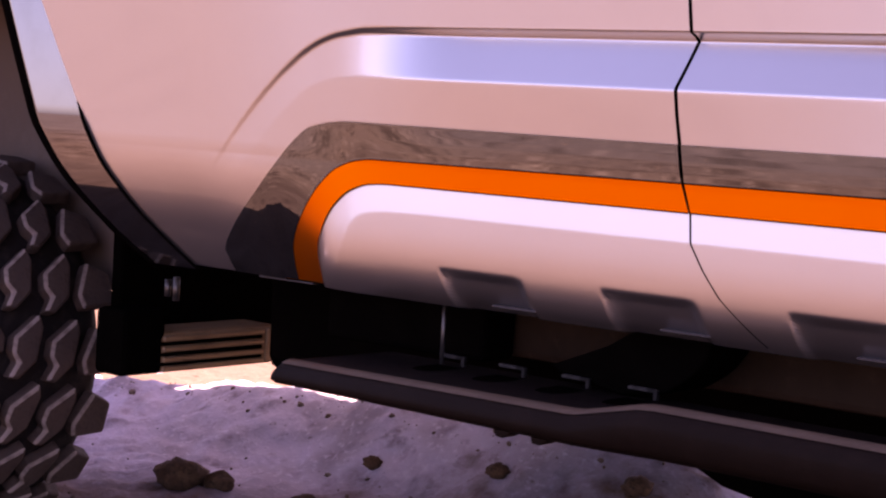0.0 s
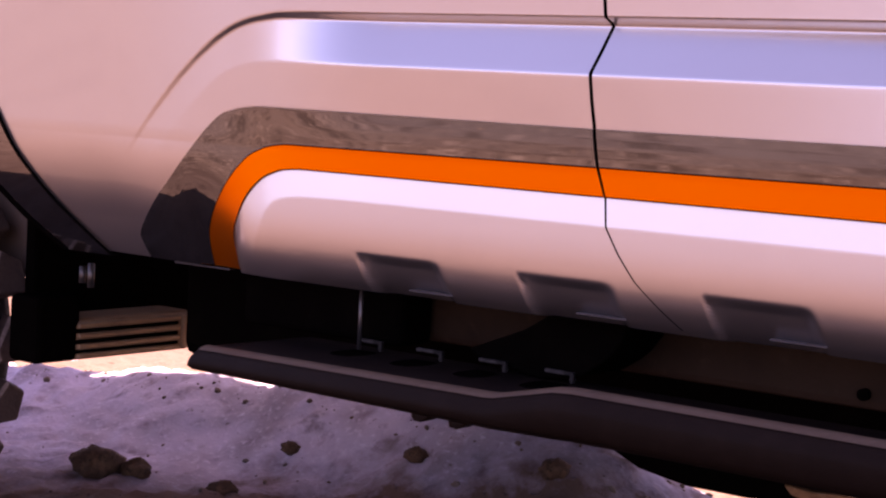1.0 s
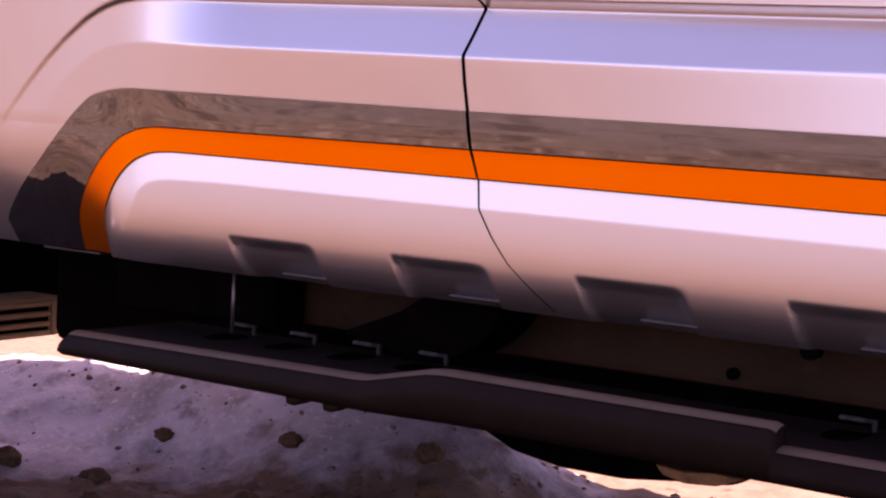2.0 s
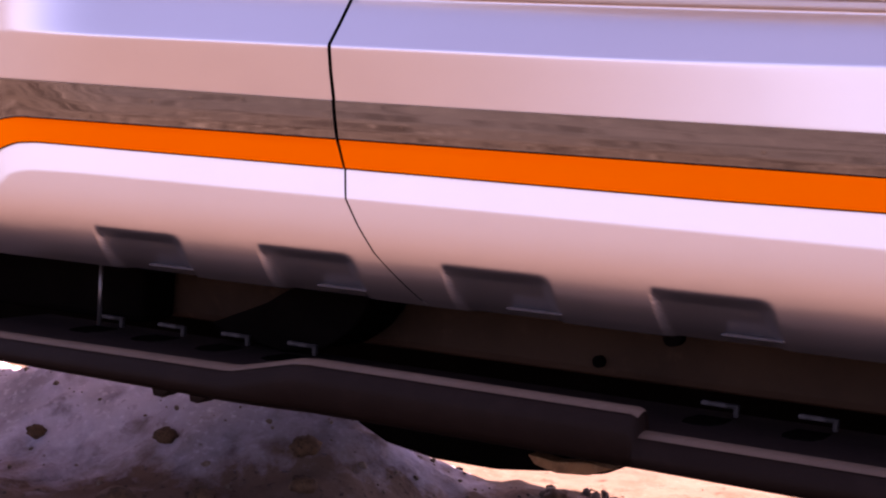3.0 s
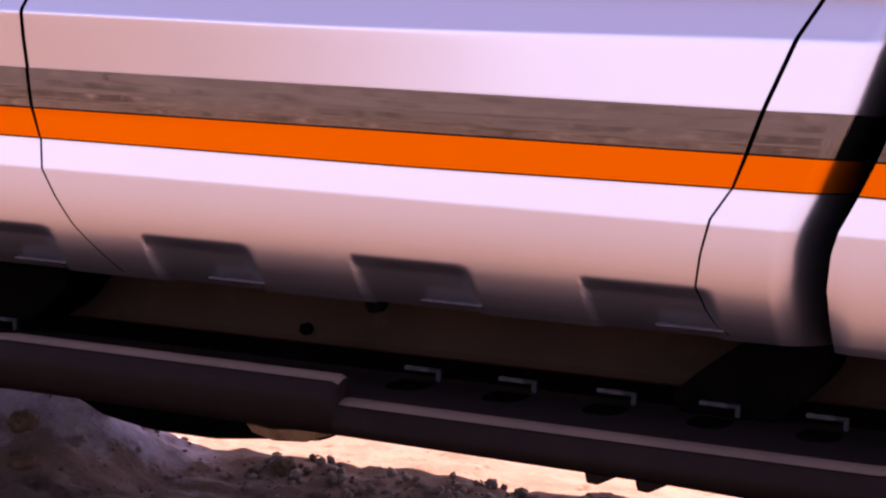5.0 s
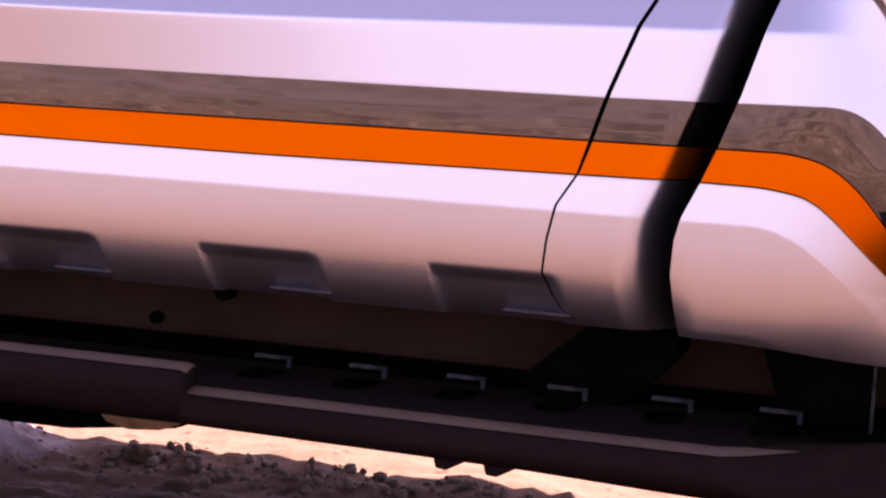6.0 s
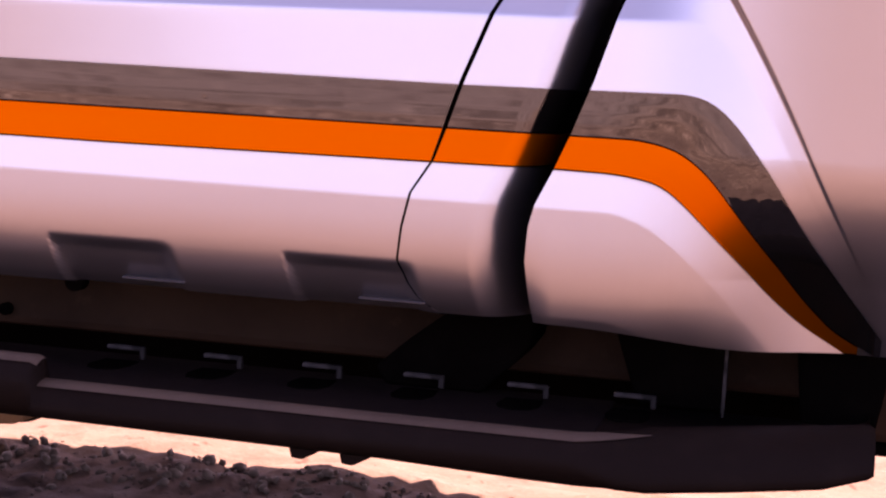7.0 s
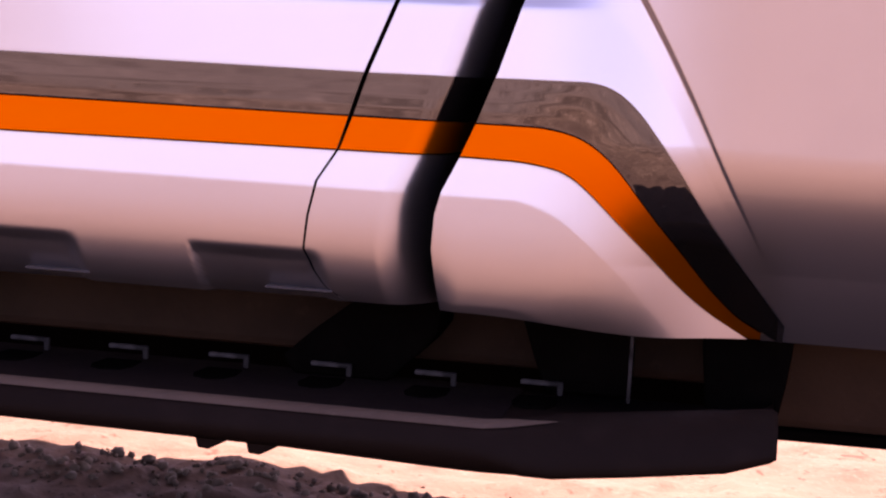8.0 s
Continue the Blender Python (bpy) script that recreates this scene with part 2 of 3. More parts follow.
ORANGE_TOP = line([(-0.79, 0.396), (-0.735, 0.546), (-0.725, 0.583), (-0.702, 0.615), (-0.668, 0.652), (-0.632, 0.691), (-0.600, 0.718), (-0.565, 0.732), (-0.531, 0.737), (1.044, 0.74), (1.079, 0.74), (1.109, 0.735), (1.131, 0.726), (1.157, 0.705), (1.186, 0.669), (1.207, 0.643), (1.229, 0.618), (1.256, 0.584), (1.289, 0.55), (1.34, 0.52), (1.673, 0.32)], 0.012)
ORANGE_LOW = line([(-0.77, 0.396), (-0.668, 0.546), (-0.657, 0.59), (-0.635, 0.621), (-0.606, 0.66), (-0.574, 0.687), (-0.539, 0.7), (-0.501, 0.703), (0.5, 0.7), (0.998, 0.704), (1.057, 0.703), (1.087, 0.699), (1.106, 0.694), (1.126, 0.68), (1.146, 0.661), (1.166, 0.641), (1.196, 0.612), (1.227, 0.579), (1.258, 0.552), (1.29, 0.532), (1.61, 0.332)], 0.012)
WHITE_LOW = line([(-0.679, 0.454), (-0.579, 0.604), (-0.572, 0.629), (-0.556, 0.651), (-0.539, 0.659), (-0.507, 0.664), (-0.421, 0.666), (0.977, 0.663), (1.06, 0.663), (1.09, 0.653), (1.108, 0.643), (1.139, 0.618), (1.169, 0.589), (1.199, 0.554), (1.37, 0.354)], 0.012)
MARKS_U = [1.40, 0.924, 0.786, 0.737, 0.701, 0.662, 0.545, 0.245]
FLAT = -0.033
_u = np.linspace(0.2, 1.45, 5001)
_lean = [(0.2, 0.06), (0.245, 0.04), (0.545, -0.0185), (0.661, -0.0235), (0.700, -0.021), (0.737, -0.026), (0.786, -0.042)]
_deep = _lean[:-1] + [(0.749, -0.0280), (0.762, -0.0294), (0.774, -0.0301), (0.786, -0.0306), (0.913, -0.0440), (0.923, -0.0150), (1.0, -0.0150), (1.45, -0.025)]
_soft = _lean[:-2] + [(0.737, -0.024), (0.786, -0.035)]
_mild = _soft + [(0.854, -0.0375), (0.915, -0.0365), (0.921, -0.0425), (1.45, -0.033)]
_plain = _lean[:-1] + [(0.749, -0.0307), (0.762, -0.0350), (0.774, -0.0382), (0.786, -0.0405), (0.86, -0.0305), (0.913, -0.025), (0.925, -0.034), (1.45, -0.038)]


def rounded(points):
    px, py = zip(*points)
    return np.convolve(np.pad(np.interp(_u, px, py), 5, mode="edge"), np.ones(11) / 11, mode="valid")


SHAPE, MILD, PLAIN = rounded(_deep), rounded(_mild), rounded(_plain)
POCKETS = [-0.398 + 0.2745 * k for k in range(5)]


def smooth(a, b, v):
    t = np.clip((v - a) / (b - a), 0, 1)
    return t * t * (3 - 2 * t)


def heights(x):
    at = [np.interp(x, XS, t) for t in (CREASE, BLACK_TOP, ORANGE_TOP, ORANGE_LOW, WHITE_LOW)]
    rows = [np.full_like(at[0], 1.40)]
    for t in at:
        rows.append(np.minimum(t, rows[-1] - 0.002))
    rows += [rows[-1] - 0.117, rows[-1] - 0.417]
    return rows


def side(x, z):
    """How far in the body side lies at x and height z."""
    x, z = np.asarray(x, float), np.asarray(z, float)
    m = heights(x)
    u = np.full_like(x, MARKS_U[0])
    for k in range(len(m) - 1):
        f = np.clip((m[k] - z) / (m[k] - m[k + 1]), 0, 1)
        u = np.where(z <= m[k], MARKS_U[k] + f * (MARKS_U[k + 1] - MARKS_U[k]), u)
    a = np.interp(x, [-0.86, -0.80, -0.63, 1.12, 1.23, 1.32], [0, 0.3, 1, 1, 0.5, 0])
    d, e, g = smooth(-0.60, -0.33, x), smooth(1.03, 1.16, x), smooth(-0.3, 0.85, x)
    v, soft = u - (0.852 + 0.008 * smooth(0.3, 0.95, x)), 0.002
    lift = 0.5 * (v + np.sqrt(v * v + soft * soft)) * np.clip((u - 0.79) / 0.03, 0, 1)
    shelf = 0.70 * np.minimum(lift, 0.070) * (1 - np.clip((u - 0.913) / 0.010, 0, 1))
    shelf = shelf + 0.16 * g * np.clip(u - 0.786, 0, 0.073) * (1 - np.clip((u - 0.913) / 0.010, 0, 1))
    y = FLAT + a * ((1 - e) * (d * (np.interp(u, _u, SHAPE) + shelf) + (1 - d) * np.interp(u, _u, MILD)) + e * np.interp(u, _u, PLAIN) - FLAT)
    y = y + 0.031 * smooth(-0.72, -0.60, x) * (1 - smooth(1.12, 1.26, x)) * (1 - 0.5 * smooth(0.95, 1.0, x)) * np.maximum(0, (0.662 - z) / 0.122) ** 3.3
    w = np.where(z < m[4], m[4] - 0.12 * (m[4] - z), z)
    y = y + 0.095 * smooth(1.02, 1.27, x) * np.maximum(0, (0.73 - w) / 0.195) ** 1.8
    y = y + 0.09 * smooth(-0.56, -0.73, x) * np.maximum(0, (0.75 - w) / 0.215) ** 1.9
    y = y - (0.08 - 0.075 * smooth(-0.1, 0.7, x) + 0.105 * smooth(1.14, 1.30, x)) * np.maximum(0, np.minimum(z, 1.05) - 0.73)
    y = y - (0.08 * smooth(-0.75, -0.95, x) + 0.11 * smooth(1.12, 1.26, x)) * (np.clip(z, 0.60, 0.73) - 0.73)
    y = y - 0.05 * smooth(-0.6, -0.9, x) * np.maximum(0, np.minimum(z, 1.05) - 0.73)
    for x0 in POCKETS:
        s = x0 + 0.2 * np.maximum(0, 0.593 - z)
        inside = smooth(s + 0.002, s + 0.008, x) * (1 - smooth(s + 0.128, s + 0.152, x)) * (1 - smooth(0.579, 0.596, z))
        y = y + (0.006 + 0.20 * np.maximum(0, 0.593 - z)) * inside
    return y - 0.13 * np.maximum(0, np.minimum(z, 1.05) - 0.72) ** 2


def panel_mesh(name, left, right, z_of, n, rows_n, proud=0.0, flange=0.03, corner=False, skirt=True):
    """A sheet on the body side between the seams left(z) and right(z); z_of(x, r) gives the height at the share r from top to bottom."""
    c = np.linspace(0, 1, n + 1)
    sheet, ways = [], []
    for r in np.linspace(0, 1, rows_n + 1):
        x = left(np.full(n + 1, 0.7)) + (right(np.full(n + 1, 0.7)) - left(np.full(n + 1, 0.7))) * c
        for _ in range(4):
            z = z_of(x, r)
            x = left(z) + (right(z) - left(z)) * c
        z = z_of(x, r)
        e = 0.0015
        nx, nz = (side(x + e, z) - side(x - e, z)) / (2 * e), (side(x, z + e) - side(x, z - e)) / (2 * e)
        way = np.stack([nx, -np.ones_like(nx), nz], -1)
        way /= np.linalg.norm(way, axis=1)[:, None]
        p = np.stack([x, side(x, z), z], -1) + way * proud
        row, nor = list(p), list(way)
        if corner:
            x1, y1, z1 = p[-1]
            for k in range(1, 13):
                q = k / 12 * math.pi / 2
                c1 = float(corner_r(z1))
                ra, rb = c1 + proud, 1.9 * c1 + proud
                row.append(np.array([x1 + ra * math.sin(q), y1 + rb * (1 - math.cos(q)), z1]))
                nor.append(np.array([math.sin(q) / ra, -math.cos(q) / rb, 0.9 * way[-1][2] / rb]))
            row.append(row[-1] + [0.0, 0.22, 0.0])
            nor.append(np.array([1.0, 0, 0]))
        elif flange:
            row.append(p[-1] + [0.0005, flange, 0])
            nor.append(way[-1])
        if flange:
            row.insert(0, p[0] + [-0.0005, flange, 0])
            nor.insert(0, way[0])
        sheet.append(row), ways.append(nor)
    if skirt:
        low = np.array(sheet[-1])
        sheet.append(list(low + [0, 0.025, -0.004])), ways.append([np.array([0, 0, -1.0])] * len(low))
        sheet.append(list(low + [0, 0.06, 0.04])), ways.append([np.array([0, 0.6, -0.8])] * len(low))
    m = len(sheet[0])
    faces = [(i * m + j, (i + 1) * m + j, (i + 1) * m + j + 1, i * m + j + 1) for i in range(len(sheet) - 1) for j in range(m - 1)]
    me = bpy.data.meshes.new(name)
    me.from_pydata([tuple(v) for row in sheet for v in row], [], faces)
    me.polygons.foreach_set("use_smooth", [True] * len(me.polygons))
    me.update()
    me.normals_split_custom_set_from_vertices([tuple(v / np.linalg.norm(v)) for row in ways for v in row])
    return me


def table(points):
    px, pv = zip(*points)
    return lambda z: np.interp(z, px, pv)


seam_a = table([(0.53, 0.13), (0.569, 0.09), (0.599, 0.059), (0.632, 0.035), (0.664, 0.016), (0.7, 0.0115), (0.737, 0.0015), (0.783, -0.0015), (0.82, -0.0045), (0.855, -0.0055), (0.88, 0.0), (0.912, 0.006), (0.93, 0.004), (1.3, -0.012)])
seam_b = table([(0.53, 0.885), (0.542, 0.868), (0.554, 0.851), (0.57, 0.84), (0.595, 0.831), (0.632, 0.835), (0.669, 0.843), (0.705, 0.865), (0.739, 0.877), (0.793, 0.895), (0.861, 0.921), (1.3, 1.135)])
bed_edge = table([(0.53, 0.98), (0.548, 0.977), (0.574, 0.973), (0.605, 0.969), (0.642, 0.971), (0.666, 0.977), (0.703, 0.994), (0.742, 1.011), (0.795, 1.031), (0.868, 1.053), (1.3, 1.2)])
corner_r = table([(0.62, 0.058), (0.74, 0.040)])
cab_edge = lambda z: bed_edge(z) - corner_r(z) - np.interp(z, [0.62, 0.74], [0.006, 0.023])
arch_edge = table([(0.5, -0.955), (0.556, -1.007), (0.615, -1.062), (0.694, -1.123), (0.776, -1.168), (0.868, -1.210), (0.962, -1.247), (1.3, -1.37)])


def gap(z):
    """Half the width of a door seam at a height."""
    return np.interp(z, [0.60, 0.70, 0.75], [0.0013, 0.0016, 0.0027])


truck = new("pickup_truck")
tagged(truck, "white pickup truck with black and orange side stripes parked on dirt", "truck")


def floor_of(x):
    """The lower edge of the body; the bed reaches lower at its arch."""
    return BOTTOM - 0.016 * smooth(1.0, 1.25, x)


def between(top, low):
    """Heights for a stripe between two lines, ending at the lower edge of the body."""
    def f(x, r):
        a, b = np.maximum(np.interp(x, XS, top), floor_of(x) + 0.002), np.maximum(np.interp(x, XS, low), floor_of(x))
        return a + (b - a) * r
    return f


def full(x, r):
    return 1.25 + (floor_of(x) - 1.25) * np.interp(r, [0, 0.12, 1], [0, 0.42, 1])


def at(v):
    return lambda z: np.full_like(np.asarray(z, float), v)


PANELS = [
    ("front_side_panel", arch_edge, lambda z: seam_a(z) - gap(z), 260, False),
    ("side_door", lambda z: seam_a(z) + gap(z), lambda z: seam_b(z) - gap(z), 190, False),
    ("cab_corner", lambda z: seam_b(z) + gap(z), cab_edge, 16, True),
    ("bed_side", bed_edge, at(2.1), 440, False),
]
for name, left, right, n, corner in PANELS:
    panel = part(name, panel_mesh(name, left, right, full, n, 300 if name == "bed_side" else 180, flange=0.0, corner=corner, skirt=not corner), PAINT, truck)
    for decal, top, low, mat, x0, x1, words in (
        ("black_stripe", BLACK_TOP, ORANGE_TOP, BLACK_DECAL, -0.885, 1.342, "glossy black decal stripe"),
        ("orange_stripe", ORANGE_TOP, ORANGE_LOW, ORANGE_DECAL, -0.765, 1.318, "bright orange decal stripe"),
    ):
        lo = at(x0) if name == "front_side_panel" else left
        hi = at(x1) if name == "bed_side" else right
        part(decal, panel_mesh(decal, lo, hi, between(top, low), n, 14, 0.0014, 0.0, corner, False), mat, panel, words)

    for edge in (ORANGE_TOP, ORANGE_LOW):
        lo = at(-0.765) if name == "front_side_panel" else left
        hi = at(1.318) if name == "bed_side" else right
        part("stripe_edge", panel_mesh("stripe_edge", lo, hi, between(edge + 0.0009, edge - 0.0009), n, 1, 0.0018, 0.0, corner, False), DARK, panel)

for seam in (seam_a, seam_b):
    part("door_seal", panel_mesh("door_seal", lambda z: seam(z) - 0.014, lambda z: seam(z) + 0.014, full, 2, 120, -0.006, 0.0, False, False), DARK, truck, "black rubber door seal")

# black sheet added inside the bed gap to darken the cab corner's reflection
rows = []
for z in np.linspace(1.25, 0.53, 30):
    x = float(bed_edge(z)) + 0.0025
    y = float(side(x, z))
    rows.append([(x, y + 0.003, z), (x + 0.001, y + 0.05, z), (x + 0.001, 0.15, z)])
part("bed_edge_blind", grid("bed_edge_blind", rows), DARK, truck)
for x0 in POCKETS:
    y0 = float(side(x0 + 0.17, 0.548))
    part("pocket_lip", box(x0 + 0.085, x0 + 0.160, y0 - 0.002, y0 + 0.03, 0.5465, 0.5495, 0.001), SILL, truck)

y0 = float(side(-0.77, 0.54))
part("sill_trim", box(-0.83, -0.71, y0 + 0.004, y0 + 0.03, 0.5335, 0.5365, 0.001), SILL, truck)
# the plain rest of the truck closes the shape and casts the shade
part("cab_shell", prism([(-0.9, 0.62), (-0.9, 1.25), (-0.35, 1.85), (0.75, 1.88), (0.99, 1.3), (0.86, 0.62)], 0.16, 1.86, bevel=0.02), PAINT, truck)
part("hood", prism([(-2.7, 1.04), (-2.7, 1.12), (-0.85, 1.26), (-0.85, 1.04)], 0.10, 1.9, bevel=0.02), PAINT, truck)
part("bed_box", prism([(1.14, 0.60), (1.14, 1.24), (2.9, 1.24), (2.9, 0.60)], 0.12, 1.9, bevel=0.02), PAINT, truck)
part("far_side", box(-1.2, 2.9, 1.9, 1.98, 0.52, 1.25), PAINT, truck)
# unseen black backings added to keep the cab gap and the seam dark
part("gap_backing", box(0.80, 1.16, 0.12, 0.16, 0.545, 1.25), DARK, truck)
part("seam_backing", box(-0.06, 0.06, 0.10, 0.115, 0.545, 1.2), DARK, truck)
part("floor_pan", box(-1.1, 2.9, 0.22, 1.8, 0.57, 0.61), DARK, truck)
# made-up black box for the dark stretch in front of the rail
part("sill_filler", box(-0.74, -0.42, 0.125, 0.205, 0.445, 0.555, 0.01), DARK, truck)
part("frame_rail", box(-0.70, 1.36, 0.21, 0.27, 0.447, 0.585, 0.012), RAIL, truck, "dusty brown steel frame rail")
part("frame_rail", box(1.30, 2.9, 0.225, 0.285, 0.40, 0.59, 0.012), RAIL, truck)
part("rail_lip", box(1.30, 2.9, 0.215, 0.30, 0.388, 0.402, 0.004), DARK, truck)
part("frame_rail", box(-1.6, 2.9, 1.66, 1.72, 0.42, 0.58, 0.012), RAIL, truck)
# made-up black block keeps sunlit ground from showing above the step
part("underbody_filler", box(-1.10, 1.30, 0.34, 0.80, 0.325, 0.56, 0.03), DARK, truck)
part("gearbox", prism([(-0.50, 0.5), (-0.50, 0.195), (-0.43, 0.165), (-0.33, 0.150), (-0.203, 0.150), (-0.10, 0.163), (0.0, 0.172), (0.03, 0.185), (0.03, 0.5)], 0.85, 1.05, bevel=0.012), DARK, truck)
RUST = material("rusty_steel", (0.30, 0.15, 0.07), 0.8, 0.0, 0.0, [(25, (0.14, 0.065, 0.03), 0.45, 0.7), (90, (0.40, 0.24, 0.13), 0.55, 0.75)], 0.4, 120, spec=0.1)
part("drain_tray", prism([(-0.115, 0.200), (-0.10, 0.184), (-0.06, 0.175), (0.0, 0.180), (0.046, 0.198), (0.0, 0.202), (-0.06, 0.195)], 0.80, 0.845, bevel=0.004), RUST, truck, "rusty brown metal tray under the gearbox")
# black wall added behind the tyre to shut out sunlit ground
part("well_backing", box(-1.49, -1.46, 0.300, 1.4, 0.302, 0.98, 0.01), DARK, truck)
# unseen black boxes that stop light leaking through the seams
part("light_block", box(-1.05, 1.03, 0.122, 0.198, 0.562, 0.748, 0.01), DARK, truck)
part("light_block", box(1.0, 2.1, 0.12, 0.20, 0.56, 0.75, 0.01), DARK, truck)


# cross plate under the front, with pressed ribs on its rear face
plate = part("cross_plate", box(-1.40, -1.30, 0.26, 0.575, 0.296, 0.374, 0.012), ALLOY, truck, "tan cast plate with pressed ribs")
for z in (0.3615, 0.342, 0.3225, 0.305):
    part("rib", box(-1.303, -1.293, 0.275, 0.535, z - 0.0055, z + 0.0055, 0.004), ALLOY, plate)
# black rods stand for the shade inside the plate's grooves
for z in (0.352, 0.332, 0.3135):
    part("groove_shade", rod((-1.301, 0.265, z), (-1.301, 0.530, z), 0.0042), DARK, plate)
part("rib", box(-1.303, -1.293, 0.540, 0.565, 0.300, 0.368, 0.004), ALLOY, plate)
# black block for the shade that swallows this end of the plate
part("plate_shade", box(-1.38, -1.30, 0.178, 0.285, 0.296, 0.42, 0.012), DARK, truck)
for x, z0, z1, y in ((-1.127, 0.458, 0.50, 0.15), (-1.16, 0.462, 0.492, 0.16)):
    part("bolt", rod((x, y, z0), (x, y, z1), 0.006), STEEL, truck)

# ---- running board ----
# x, top of the lip, underside, and how far the rounding of the lip reaches in and down
KNOTS = [(-0.612, 0.434, 0.412, 0.028, 0.020), (-0.604, 0.441, 0.404, 0.032, 0.024), (-0.10, 0.445, 0.400, 0.034, 0.026), (-0.085, 0.446, 0.400, 0.034, 0.026), (0.005, 0.466, 0.402, 0.034, 0.026), (0.03, 0.468, 0.403, 0.034, 0.026), (0.455, 0.467, 0.401, 0.034, 0.026), (0.463, 0.464, 0.401, 0.034, 0.026), (0.464, 0.442, 0.401, 0.034, 0.026), (0.84, 0.441, 0.396, 0.034, 0.026), (1.0, 0.441, 0.390, 0.034, 0.026), (1.045, 0.441, 0.389, 0.036, 0.028), (1.07, 0.443, 0.3895, 0.047, 0.036), (1.09, 0.445, 0.390, 0.058, 0.044), (1.12, 0.449, 0.391, 0.070, 0.050), (1.20, 0.458, 0.401, 0.070, 0.050), (1.29, 0.468, 0.414, 0.070, 0.048), (1.332, 0.473, 0.429, 0.070, 0.040), (1.338, 0.470, 0.434, 0.066, 0.034)]
FACE = -0.119


def lip_arc(z, deep, down, start, end, proud=0.0):
    """The rounded edge in section, from angle start to end (90 is the top, 0 the front)."""
    return [(FACE + deep - (deep + proud) * math.cos(radians(q)), z - down + (down + proud) * math.sin(radians(q))) for q in np.linspace(start, end, 11)]


def board_mesh():
    loops = []
    for x, z, low, deep, down in KNOTS:
        y = FACE + deep
        pts = [(0.10, low + 0.01), (0.13, low + 0.02), (0.13, 0.437), (y + 0.014, 0.439 if z < 0.46 or x > 1 else 0.438), (y + 0.010, max(0.4385, z - 0.012)), (y + 0.006, z - 0.003)]
        pts += lip_arc(z, deep, down, 90, 0) + [(FACE + 0.003, low + 0.4 * (z - down - low)), (FACE + 0.012, low + 0.006), (FACE + 0.026, low)]
        loops.append([(x, py, pz) for py, pz in pts])
    n = len(loops[0])
    faces = [(i * n + j, i * n + (j + 1) % n, (i + 1) * n + (j + 1) % n, (i + 1) * n + j) for i in range(len(loops) - 1) for j in range(n)]
    faces += [tuple(range(n))[::-1], tuple((len(loops) - 1) * n + j for j in range(n))]
    return mesh_of("running_board", [p for loop in loops for p in loop], faces)


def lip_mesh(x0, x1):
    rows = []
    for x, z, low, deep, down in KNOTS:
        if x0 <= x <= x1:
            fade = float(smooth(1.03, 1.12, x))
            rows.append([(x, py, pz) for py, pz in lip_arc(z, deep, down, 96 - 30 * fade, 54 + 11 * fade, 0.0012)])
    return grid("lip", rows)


board = part("running_board", board_mesh(), STEP_BLACK, truck, "black textured running board")
part("tread", box(-0.595, 1.06, -0.070, 0.125, 0.430, 0.4400, 0.001), TREAD, board, "dark matt step tread")
# paler strip paints the highlight that runs along the rounded edge
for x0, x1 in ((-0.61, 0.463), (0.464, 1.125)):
    part("lip", lip_mesh(x0, x1), LIP, board, "dusty worn step edge with its highlight toned in")
CLEAT = material("cleat_metal", (0.045, 0.040, 0.037), 0.8, 0.0, 0.0, [(35, (0.008, 0.007, 0.006), 0.45, 0.65)], spec=0.1)


def cleat_mesh():
    """A pressed tread's skylit edge, paler: a bar with one end bent down."""
    bm = prism([(0.0, 0.013), (0.041, 0.013), (0.041, 0.003), (0.047, 0.003), (0.047, 0.018), (0.0, 0.018)], 0.080, 0.088, bevel=0.0015)
    me = bpy.data.meshes.new("cleat")
    bm.to_mesh(me)
    bm.free()
    return me


cleat = cleat_mesh()
for x in [-0.465 + 0.111 * k for k in range(4)] + [0.464 + 0.1195 * k for k in range(6)]:
    ob = part("cleat", cleat, CLEAT, board)
    ob.location = (x, 0.0, 0.4395)
    # flat black plate painted as the shade inside a hole
    part("hole_shade", prism([(x - 0.004, 0.04), (x + 0.002, 0.018), (x + 0.018, 0.01), (x + 0.036, 0.016), (x + 0.044, 0.04), (x + 0.042, 0.079), (x, 0.079)], 0.434, 0.4412, "z", 0.001), DARK, board, "black plate drawn as the shaded hole in the tread")
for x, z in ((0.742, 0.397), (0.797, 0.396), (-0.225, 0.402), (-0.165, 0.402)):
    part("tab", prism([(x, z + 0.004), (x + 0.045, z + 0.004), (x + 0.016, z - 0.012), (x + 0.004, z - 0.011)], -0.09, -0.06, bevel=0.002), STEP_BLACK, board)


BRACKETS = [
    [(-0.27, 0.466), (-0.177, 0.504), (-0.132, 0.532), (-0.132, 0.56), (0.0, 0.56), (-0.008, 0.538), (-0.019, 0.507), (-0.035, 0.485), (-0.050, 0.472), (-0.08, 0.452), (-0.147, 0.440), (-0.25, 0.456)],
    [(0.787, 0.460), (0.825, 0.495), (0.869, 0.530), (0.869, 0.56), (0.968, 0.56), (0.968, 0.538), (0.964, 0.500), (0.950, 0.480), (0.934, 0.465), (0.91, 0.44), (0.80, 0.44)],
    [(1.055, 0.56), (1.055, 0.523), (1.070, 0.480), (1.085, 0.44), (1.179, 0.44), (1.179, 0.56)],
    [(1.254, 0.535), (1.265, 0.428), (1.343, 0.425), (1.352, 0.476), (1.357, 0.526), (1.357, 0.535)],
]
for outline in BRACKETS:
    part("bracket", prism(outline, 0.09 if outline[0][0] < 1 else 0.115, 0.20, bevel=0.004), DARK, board)
